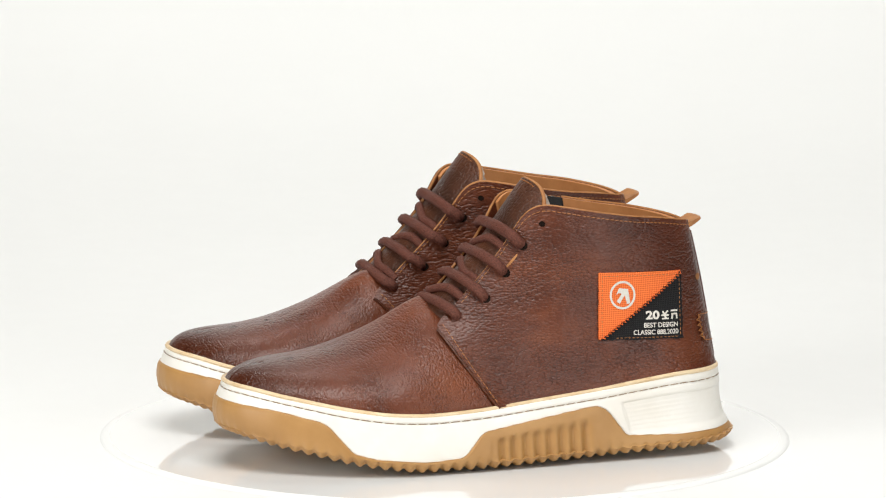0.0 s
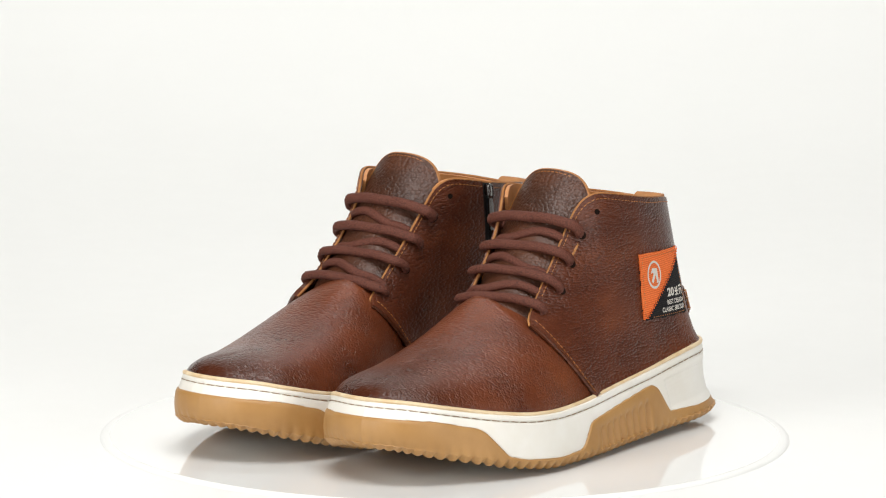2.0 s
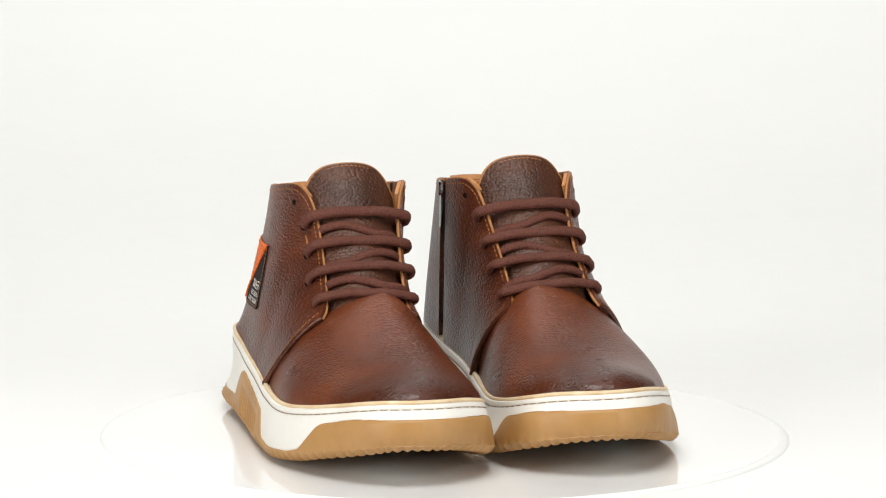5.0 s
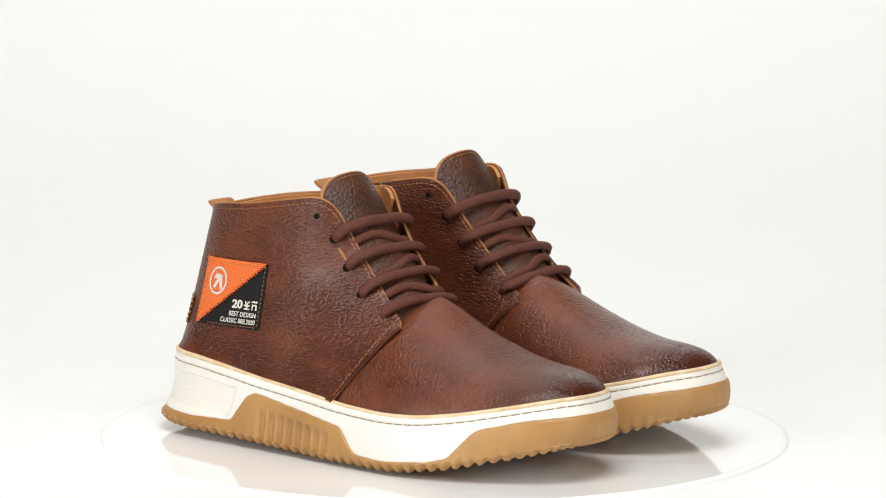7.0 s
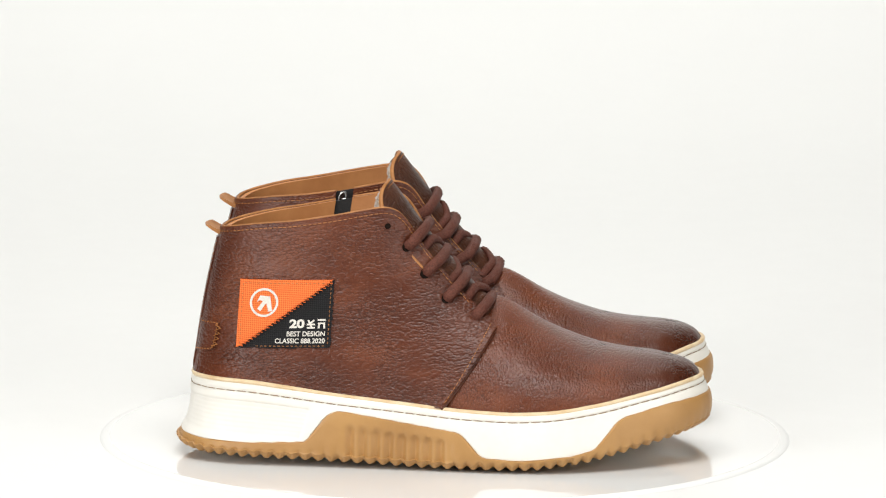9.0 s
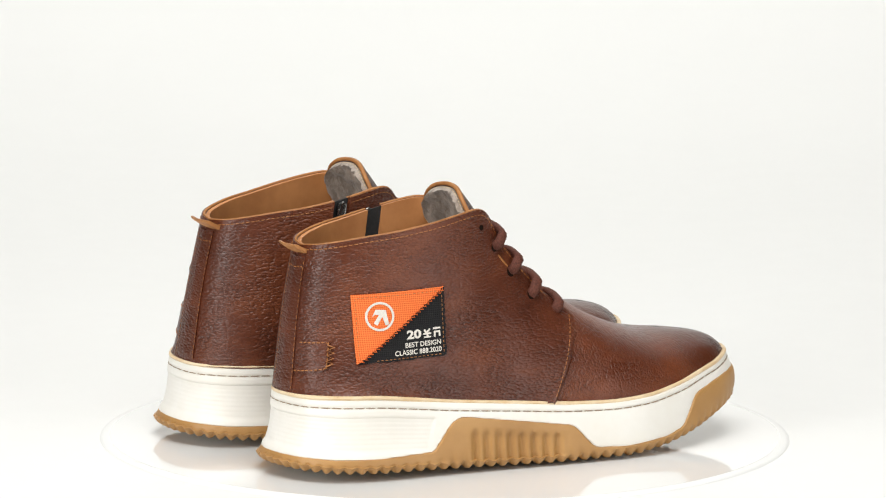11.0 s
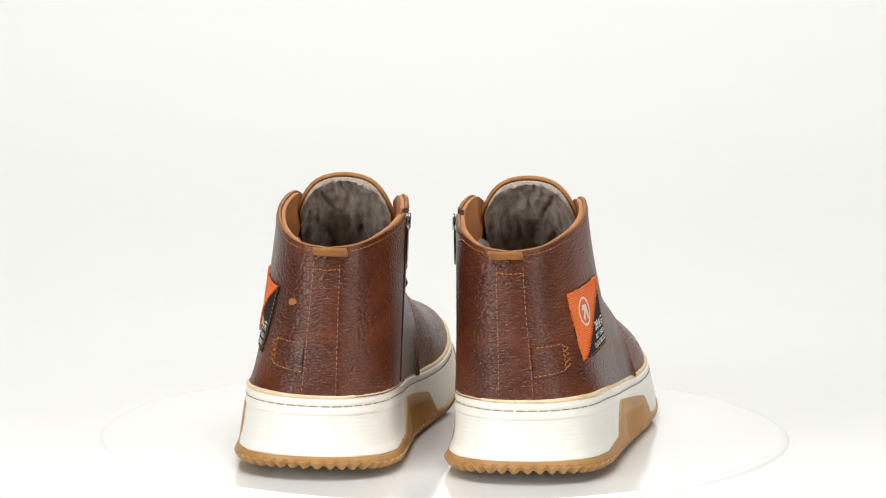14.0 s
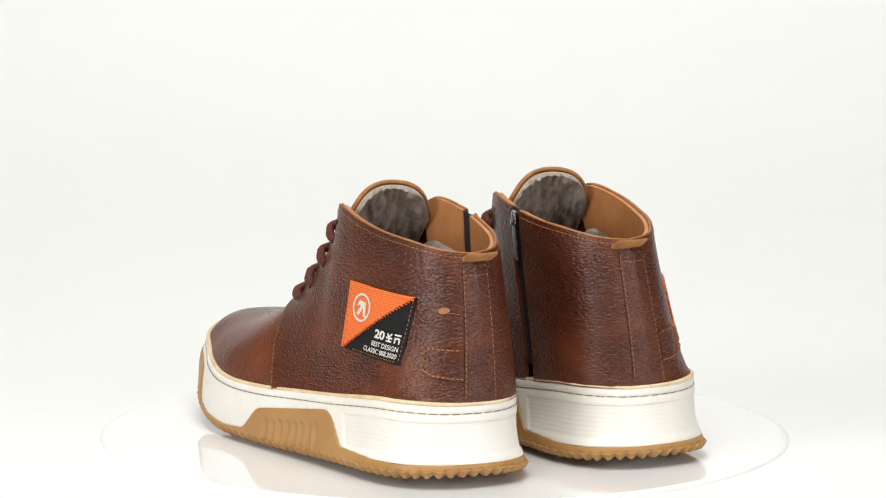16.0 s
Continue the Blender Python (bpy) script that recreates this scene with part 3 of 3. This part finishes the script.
def tongue(e, sy):
    mid = spline([(0.0440, 0.0715), (0.0330, 0.0810), (0.0200, 0.0922), (0.0085, 0.1046), (-0.0055, 0.1204), (-0.0200, 0.1398), (-0.0285, 0.1508)], 60)
    t = np.gradient(mid, axis=0)
    t /= np.linalg.norm(t, axis=1, keepdims=True)
    nrm = np.column_stack([t[:, 1], -t[:, 0]])
    b = np.linspace(0, 1, 60)
    def sheet(off, shrink, rough=0.0):
        a = np.linspace(-1, 1, 41)
        g = np.zeros((60, 41, 3))
        for i in range(60):
            wide = 0.0150 + 0.0065 * smooth01(0.0, 0.25, b[i]) + 0.0050 * smooth01(0.1, 0.8, b[i]) - shrink
            # rounded top: points near the edge end lower
            for j, q in enumerate(a):
                edge = abs(q) ** 5.0
                bi = b[i] * (1 - 0.16 * edge) - shrink * 7.0 * b[i]
                k = bi * 59
                lo = min(int(k), 58)
                m = mid[lo] + (mid[lo + 1] - mid[lo]) * (k - lo)
                nn = nrm[lo]
                drop = (0.0085 + 0.0035 * b[i]) * q * q
                jut = off - drop
                if rough:
                    jut -= rough * (0.75 + 0.6 * noise.noise(Vector((q * 3.2, b[i] * 7, 5))) + 0.5 * noise.noise(Vector((q * 8, b[i] * 15, 9))) + 0.3 * noise.noise(Vector((q * 19, b[i] * 34, 2)))) * (1 - 0.7 * abs(q) ** 6)
                g[i, j] = (m[0] + nn[0] * jut, q * wide + 0.0042 - 0.0012 * b[i], m[1] + nn[1] * jut)
        return g
    g = sheet(0.0, 0)
    back = sheet(-0.0028, 0)
    tg = part("tongue", *shell(mir(g, sy), mir(back, sy)), DARK, e, "dark brown pebbled leather tongue", 50)
    rim = np.vstack([g[25:, 0], g[-1, 1:-1], g[:24:-1, -1]]) * 0.5 + np.vstack([back[25:, 0], back[-1, 1:-1], back[:24:-1, -1]]) * 0.5
    part("edge_binding", *tube(mir(rim, sy), 0.0013, 8), EDGE, tg, "raw tan leather edge")
    st = sheet(0.0003, 0.0022)
    path = np.vstack([st[30:, 0], st[-1, 1:-1], st[:29:-1, -1]])
    part("top_stitching", *dashes(mir(path, sy), 0.0020, 0.0007, 0.0003), THREAD, tg, "amber top stitching", kind="stuff")
    fur = sheet(-0.0030, 0.0009, 0.0045)
    part("shearling", *shell(mir(fur, sy), mir(sheet(-0.0024, 0.0009), sy)), FUR, tg, "grey-brown shearling on the tongue's back", 90)
    rimb = sheet(-0.0036, 0.0010)
    path = np.vstack([rimb[20:, 0], rimb[-1, 1:-1], rimb[:19:-1, -1]])
    part("rim_stitching", *dashes(mir(path, sy), 0.0016, 0.0008, 0.00032), RAND, tg, "pale rim stitching", kind="stuff")


def lacing(e, sy):
    lc = None
    for i, (x, z) in enumerate(zip(LACE_X, LACE_Z)):
        hs, hv = on_flank(np.array([x]), np.array([z]))
        hs, hv = hs[0], hv[0]
        ends = {}
        es = np.argmin(np.hypot(TOP_CURVE[:, 0] - x - 0.0065, TOP_CURVE[:, 2] - z - 0.0065) + (TOP_CURVE[:, 0] < -0.03)) / (TOP_N - 1)
        for o in (1, -1):
            ends[o] = [quarter(o, np.array(hs + max(k, 0) * (es - hs)), np.array(hv + k * (1 - hv)), off) for k, off in ((-0.05, -0.002), (0.02, 0.0026), (0.22, 0.0042), (0.60, 0.0046), (0.98, 0.0042))]
        centre = (ends[1][-1] + ends[-1][-1]) / 2 + np.array([0.0026, 0, 0.0026])
        near = lambda o: centre + (ends[o][-1] - centre) * 0.5 + np.array([0.0012, 0, 0.0012])
        path = ends[1] + [near(1), centre, near(-1)] + ends[-1][::-1]
        path = spline(path, 60)
        path[:, 0] += 0.0004 * np.sin(np.linspace(0, 3, 60) + i * 1.7)
        path[:, 2] += 0.0004 * np.sin(np.linspace(0, 4, 60) + i * 2.3)
        part("lace", *tube(mir(path, sy), 0.0032, 20, 0.74, (0.7, 0, 0.7), 0.10), LACE, e, "brown braided round lace", 80)
        if i < 3:
            x2, z2 = LACE_X[i + 1], LACE_Z[i + 1]
            flip = 1 if i % 2 == 0 else -1
            xa, za, xb, zb = x + 0.42 * (x2 - x), z + 0.42 * (z2 - z), x + 0.74 * (x2 - x), z + 0.74 * (z2 - z)
            under = [(xa + 0.0035, flip * 0.0245, za + 0.0030), (xa + 0.0072, flip * 0.0180, za + 0.0074), (xa + 0.0092, flip * 0.009, za + 0.0092), ((xa + xb) / 2 + 0.0098, 0, (za + zb) / 2 + 0.0098),
                     (xb + 0.0092, -flip * 0.009, zb + 0.0092), (xb + 0.0072, -flip * 0.0180, zb + 0.0074), (xb + 0.0035, -flip * 0.0245, zb + 0.0030)]
            part("under_lace", *tube(mir(spline(under, 40) + np.array([-0.0012, 0.0025, -0.0012]), sy), 0.0027, 20, 0.74, (0.7, 0, 0.7), 0.10), LACE, e, "brown lace crossing below", 80)


def flank_disc(side, x, z, r, off, n=18):
    """A small flat disc lying on a flank."""
    w = np.linspace(0, 2 * math.pi, n, endpoint=False)
    s, v = on_flank(np.r_[x, x + r * np.cos(w)], np.r_[z, z + r * np.sin(w)])
    return quarter(side, s, v, off)


def eyelets(e, sy):
    # no hole is cut: near-black discs stand for the shade inside each eyelet
    for side in (1, -1):
        p = flank_disc(side, -0.0282, 0.1290, 0.0016, 0.00185)
        n = len(p) - 1
        part("eyelet", mir(p, sy), [(0, 1 + k, 1 + (k + 1) % n) for k in range(n)], HOLE, e, "punched unlaced eyelet, a dark disc for its inner shade")
        for x, z in zip(LACE_X, LACE_Z):
            p = flank_disc(side, x - 0.0006, z - 0.0006, 0.0027, 0.00172)
            part("eyelet", mir(p, sy), [(0, 1 + k, 1 + (k + 1) % n) for k in range(n)], HOLE, e, "punched lace eyelet, a dark disc for its inner shade")


# patch: across from 0 to 1 as it is read, up from 0 to 1
PATCH_W, PATCH_H = 0.0522, 0.0372


def patch_place(a, b, sy):
    """Flank coordinates of the patch; it reads the same way on both boots."""
    a, b = np.asarray(a, float), np.asarray(b, float)
    lean = 0.0028
    if sy < 0:
        x, z = -0.1095 + PATCH_W * a - lean * (0.5 - b) * 0.6, 0.0600 + PATCH_H * b + 0.0022 * a
    else:
        x, z = -0.0580 - PATCH_W * a + lean * (0.5 - b) * 0.6, 0.0636 + PATCH_H * b - 0.0026 * a
    return x, z


def patch_points(a, b, sy, off):
    s, v = on_flank(*patch_place(a, b, sy))
    return mir(quarter(1, s, v, off), sy)


def label_patch(e, sy):
    N = 27
    A, B = np.meshgrid(np.linspace(0, 1, N), np.linspace(0, 1, N), indexing="ij")
    rag = np.random.RandomState(4 if sy > 0 else 7)
    A2 = A + (A == 1) * rag.uniform(-0.008, 0.012, A.shape) - (A == 0) * rag.uniform(-0.008, 0.012, A.shape)
    B2 = B + (B == 1) * rag.uniform(-0.010, 0.014, A.shape) - (B == 0) * rag.uniform(-0.010, 0.014, A.shape)
    low = patch_points(A2, B2, sy, 0.0014)
    s, v = on_flank(*patch_place(A2, B2, sy))
    patch = part("label_patch", *shell(mir(quarter(1, s, v, 0.0022), sy), low), BLACK, e, "square woven label patch, orange over black", 50)
    # orange triangle: upper left half, with a frayed diagonal
    rows, M = [], 40
    for i in range(M):
        b = i / (M - 1)
        end = np.clip(0.02 + 0.98 * b + (0.012 if i % 2 else -0.010), 0.0, 1.0)
        rows.append([(end * k / 20, b) for k in range(21)])
    R = np.array(rows)
    s, v = on_flank(*patch_place(R[..., 0] - 0.006, R[..., 1] + 0.004, sy))
    part("orange_half", *shell(mir(quarter(1, s, v, 0.0028), sy), mir(quarter(1, s, v, 0.0018), sy)), ORANGE, patch, "orange woven canvas triangle", 50)
    def flat(points, faces, name, mat, lab, off):
        p = np.array(points)
        part(name, patch_points(p[:, 0], p[:, 1], sy, off), faces, mat, patch, lab)
    # ring and arrow emblem
    n, asp = 40, PATCH_H / PATCH_W
    cx, cy, r1, r2 = 0.265, 0.665, 0.152, 0.128
    ring = [(cx + r * math.cos(2 * math.pi * k / n), cy + r * math.sin(2 * math.pi * k / n) / asp) for r in (r1, r2) for k in range(n)]
    flat(ring, [(k, (k + 1) % n, n + (k + 1) % n, n + k) for k in range(n)], "emblem_ring", SILVER, "pale printed ring", 0.0031)
    def e_pt(x, y):
        return (cx + x * r1, cy + y * r1 / asp)
    flat([e_pt(*p) for p in ((-0.52, 0.02), (-0.28, 0.50), (0.42, 0.42), (0.60, -0.58), (0.34, -0.62), (0.16, -0.02), (-0.22, -0.60), (-0.46, -0.44), (-0.08, 0.10), (-0.30, 0.16))],
         [(0, 1, 9), (1, 2, 8, 9), (2, 3, 4, 5), (2, 5, 8), (5, 6, 7, 8)], "emblem_mark", SILVER, "pale printed mark", 0.0031)
    # lettering
    def words(text, right, base, height, squeeze=1.0, bold=0.012):
        cu = bpy.data.curves.new("lettering", "FONT")
        cu.body, cu.size, cu.align_x, cu.offset = text, 1.0, "RIGHT", bold
        tmp = new("lettering_source", cu)
        bpy.context.view_layer.update()
        me = bpy.data.meshes.new_from_object(tmp.evaluated_get(bpy.context.evaluated_depsgraph_get()))
        bpy.data.objects.remove(tmp)
        pts = [(q.co.x, q.co.y) for q in me.vertices]
        faces = [tuple(f.vertices) for f in me.polygons]
        bpy.data.meshes.remove(me)
        k = height / 0.70
        flat([(right + x * k * asp * squeeze, base + y * k) for x, y in pts], faces, "lettering", SILVER, "pale printed lettering", 0.0025)
    words("BEST DESIGN", 0.940, 0.172, 0.070, 1.0, 0.018)
    words("CLASSIC 888.2020", 0.940, 0.068, 0.070, 0.98, 0.018)
    words("20", 0.710, 0.298, 0.118, 1.35, 0.040)
    def bars(list_):
        for x0, y0, x1, y1, w in list_:
            d = np.array([(x1 - x0) / asp, y1 - y0])
            d = d / np.linalg.norm(d)
            nx, ny = -d[1] * w, d[0] * w
            flat([(x0 - nx * asp, y0 - ny), (x1 - nx * asp, y1 - ny), (x1 + nx * asp, y1 + ny), (x0 + nx * asp, y0 + ny)], [(0, 1, 2, 3)], "mark_bar", SILVER, "pale printed mark", 0.0025)
    bars([(0.735, 0.345, 0.825, 0.345, 0.013), (0.75, 0.41, 0.79, 0.30, 0.014), (0.815, 0.41, 0.76, 0.345, 0.013), (0.74, 0.295, 0.825, 0.295, 0.011),
          (0.85, 0.41, 0.935, 0.41, 0.013), (0.865, 0.285, 0.87, 0.37, 0.014), (0.925, 0.285, 0.92, 0.37, 0.014), (0.855, 0.36, 0.93, 0.36, 0.012)])
    # border stitches and the zigzag along the diagonal
    path = [(0.945, k) for k in np.linspace(0.05, 0.97, 24)]
    P = np.array(path)
    part("border_stitching", *dashes(patch_points(P[:, 0] + 0.025, P[:, 1], sy, 0.0023), 0.0015, 0.0010, 0.00020), THREAD, patch, kind="stuff")
    P = np.array([(k, 0.035) for k in np.linspace(0.2, 0.97, 24)])
    part("border_stitching", *dashes(patch_points(P[:, 0], P[:, 1] - 0.01, sy, 0.0023), 0.0015, 0.0010, 0.00020), THREAD, patch, kind="stuff")
    P = np.array([(0.03, k) for k in np.linspace(0.05, 0.96, 24)])
    part("border_stitching", *dashes(patch_points(P[:, 0], P[:, 1], sy, 0.0029), 0.0015, 0.0010, 0.00018), THREAD, patch, kind="stuff")
    P = np.array([(k, 0.95) for k in np.linspace(0.05, 0.94, 24)])
    part("border_stitching", *dashes(patch_points(P[:, 0], P[:, 1], sy, 0.0029), 0.0015, 0.0010, 0.00018), THREAD, patch, kind="stuff")
    zig = np.array([(0.03 + 0.95 * k / 56 + (0.020 if k % 2 else -0.012), 0.02 + 0.96 * k / 56 - (0.018 if k % 2 else -0.012)) for k in range(57)])
    part("zigzag_stitching", *tube(patch_points(np.clip(zig[:, 0], 0, 1), np.clip(zig[:, 1], 0, 1), sy, 0.0031), 0.00028, 5), ORANGE, patch, "orange zigzag stitching")


def heel(e, sy):
    """Back stay, pull tab and the little side tab."""
    vs = np.linspace(0.006, 0.93, 40)
    rows = []
    for v in vs:
        w = 0.036 + 0.002 * (1 - v)
        r = [quarter(-1, np.array(w * k), np.array(v), 0.0) for k in (1, 0.75, 0.5, 0.25)] + [(quarter(1, np.array(0.0), np.array(v), 0.0))] + [quarter(1, np.array(w * k), np.array(v), 0.0) for k in (0.25, 0.5, 0.75, 1)]
        rows.append(r)
    g = np.array(rows)
    out = g.copy()
    centre = np.array([-0.085, 0.004])
    d = g[..., :2] - centre
    d /= np.linalg.norm(d, axis=-1, keepdims=True)
    out[..., :2] = g[..., :2] + d * (0.0009 + 0.0016 * smooth01(0.0, 0.07, vs))[:, None, None]
    back = g.copy()
    back[..., :2] = g[..., :2] + d * 0.0004
    stay = part("back_stay", *shell(mir(out, sy), mir(back, sy)), BROWN, e, "waxed brown leather back stay", 45)
    for j, k in ((0, 1), (8, 7)):
        path = out[:, j] * 0.75 + out[:, k] * 0.25
        path[:, :2] -= d[:, j] * 0.00012
        part("stay_stitching", *dashes(mir(path, sy), 0.0021, 0.0009, 0.00024), THREAD, stay, "amber stitching", kind="stuff")
    path = out[36]
    part("stay_stitching", *dashes(mir(path, sy), 0.0018, 0.0008, 0.0003), THREAD, stay, kind="stuff")
    # pull tab: a folded tan strip that sticks out behind the collar
    prof = spline([(-0.1205, 0.1180), (-0.1250, 0.1192), (-0.1292, 0.1216), (-0.1320, 0.1236), (-0.1326, 0.1247), (-0.1312, 0.1248), (-0.1270, 0.1226), (-0.1220, 0.1206)], 26)
    ys = np.linspace(-1, 1, 13)
    half = 0.0098
    g = np.array([[(p[0] - 0.0012 + 0.0018 * q * q, q * half * (1 - 0.05 * q * q), p[1] - 0.0003) for q in ys] for p in prof])
    r, c, _ = g.shape
    f = grid_faces(r, c) + [tuple(i * c for i in range(r)), tuple(i * c + c - 1 for i in range(r)), tuple(range(c)) + tuple((r - 1) * c + j for j in range(c - 1, -1, -1))]
    part("pull_tab", mir(g, sy).reshape(-1, 3), f, EDGE, e, "folded tan leather heel pull tab", 60)
    # side tab with a notched stitched end
    A, B = np.meshgrid(np.linspace(0, 1, 14), np.linspace(0, 1, 12), indexing="ij")
    s0, s1 = 0.040, 0.125
    S = s0 + (s1 - s0) * A - 0.010 * (A > 0.95) * (np.abs(np.sin(B * 3 * math.pi)) > 0.6)
    V = 0.155 + 0.215 * B * (1 - 0.10 * A) + 0.02 * A - 0.02 * (A > 0.9) * (B - 0.5)
    tab = part("side_tab", *shell(mir(quarter(1, S, V, 0.0023), sy), mir(quarter(1, S, V, 0.0012), sy)), BROWN, e, "small stitched leather tab beside the heel", 45)
    ring = [(S[k, 0], V[k, 0] + 0.012) for k in range(13)] + [(S[-2, k], V[-2, k]) for k in range(12)] + [(S[k, -1], V[k, -1] - 0.012) for k in range(12, -1, -1)]
    R = np.array(ring)
    part("tab_stitching", *dashes(mir(quarter(1, R[:, 0], R[:, 1], 0.0024), sy), 0.0019, 0.0008, 0.0003), THREAD, tab, "amber stitching", kind="stuff")
    zz = np.array([(s1 + (0.008 if k % 2 else -0.008), 0.20 + 0.14 * k / 8) for k in range(9)])
    part("zigzag_stitching", *tube(mir(quarter(1, zz[:, 0], zz[:, 1], 0.0030), sy), 0.0005, 5), THREAD, tab, "amber zigzag stitching")


def footbed(e, sy):
    a = LOOP - LOOP_N * 0.017
    a = a[a[:, 0] < 0.05]
    n = len(a)
    part("insole", [(p[0], sy * p[1], z_top(p[0]) + 0.008) for p in a], [tuple(range(n))], INSOLE, e, "grey insole deep in the shaft, shade in its colour")


def bar_tacks(e, sy):
    for side in (1, -1):
        v = np.linspace(0.66, 0.70, 2)
        s = np.linspace(0.93, 0.985, 8)
        for k in v:
            part("bar_tack", *dashes(mir(quarter(side, s, np.full_like(s, k), 0.0018), sy), 0.0016, 0.0004, 0.0003), THREAD, e, "amber bar tack", kind="stuff")


def boot(sy, label):
    e = tagged(new("boot"), label, "boot", "pair of boots")
    outsole(e, sy)
    midsole(e, sy)
    vamp(e, sy)
    flank(e, sy, 1)
    flank(e, sy, -1)
    zipper(e, sy)
    tongue(e, sy)
    lacing(e, sy)
    eyelets(e, sy)
    heel(e, sy)
    footbed(e, sy)
    bar_tacks(e, sy)
    label_patch(e, sy)
    if sy > 0:
        p = flank_disc(1, -0.1242, 0.0925, 0.0019, 0.0020)
        n = len(p) - 1
        part("scuff", mir(p, sy), [(0, 1 + k, 1 + (k + 1) % n) for k in range(n)], EDGE, e, "small tan nick in the leather")
    return e


table = turntable()
left_boot = boot(1, "brown leather lace-up ankle boot with nicked heel and gum sole")
right_boot = boot(-1, "brown leather lace-up ankle boot with creased vamp and gum sole")

SPIN, START = 17.556, -162.20


def motions():
    def rows(dy, z=0.0, lean=0.0, yaw=0.0, dx=0.0):
        out = []
        for k in range(33):
            t = k / 2
            out.append((t, pose(0, 0, 0, 0, 0, START + SPIN * t) @ pose(dx, dy, z, lean, 0, yaw)))
        return out
    walk(table, rows(0))
    walk(left_boot, rows(0.0525, 0.0034, 0.7, 0.8, -0.0012))
    walk(right_boot, rows(-0.0517, 0.0032, -0.6, -0.3, 0.0015))


motions()
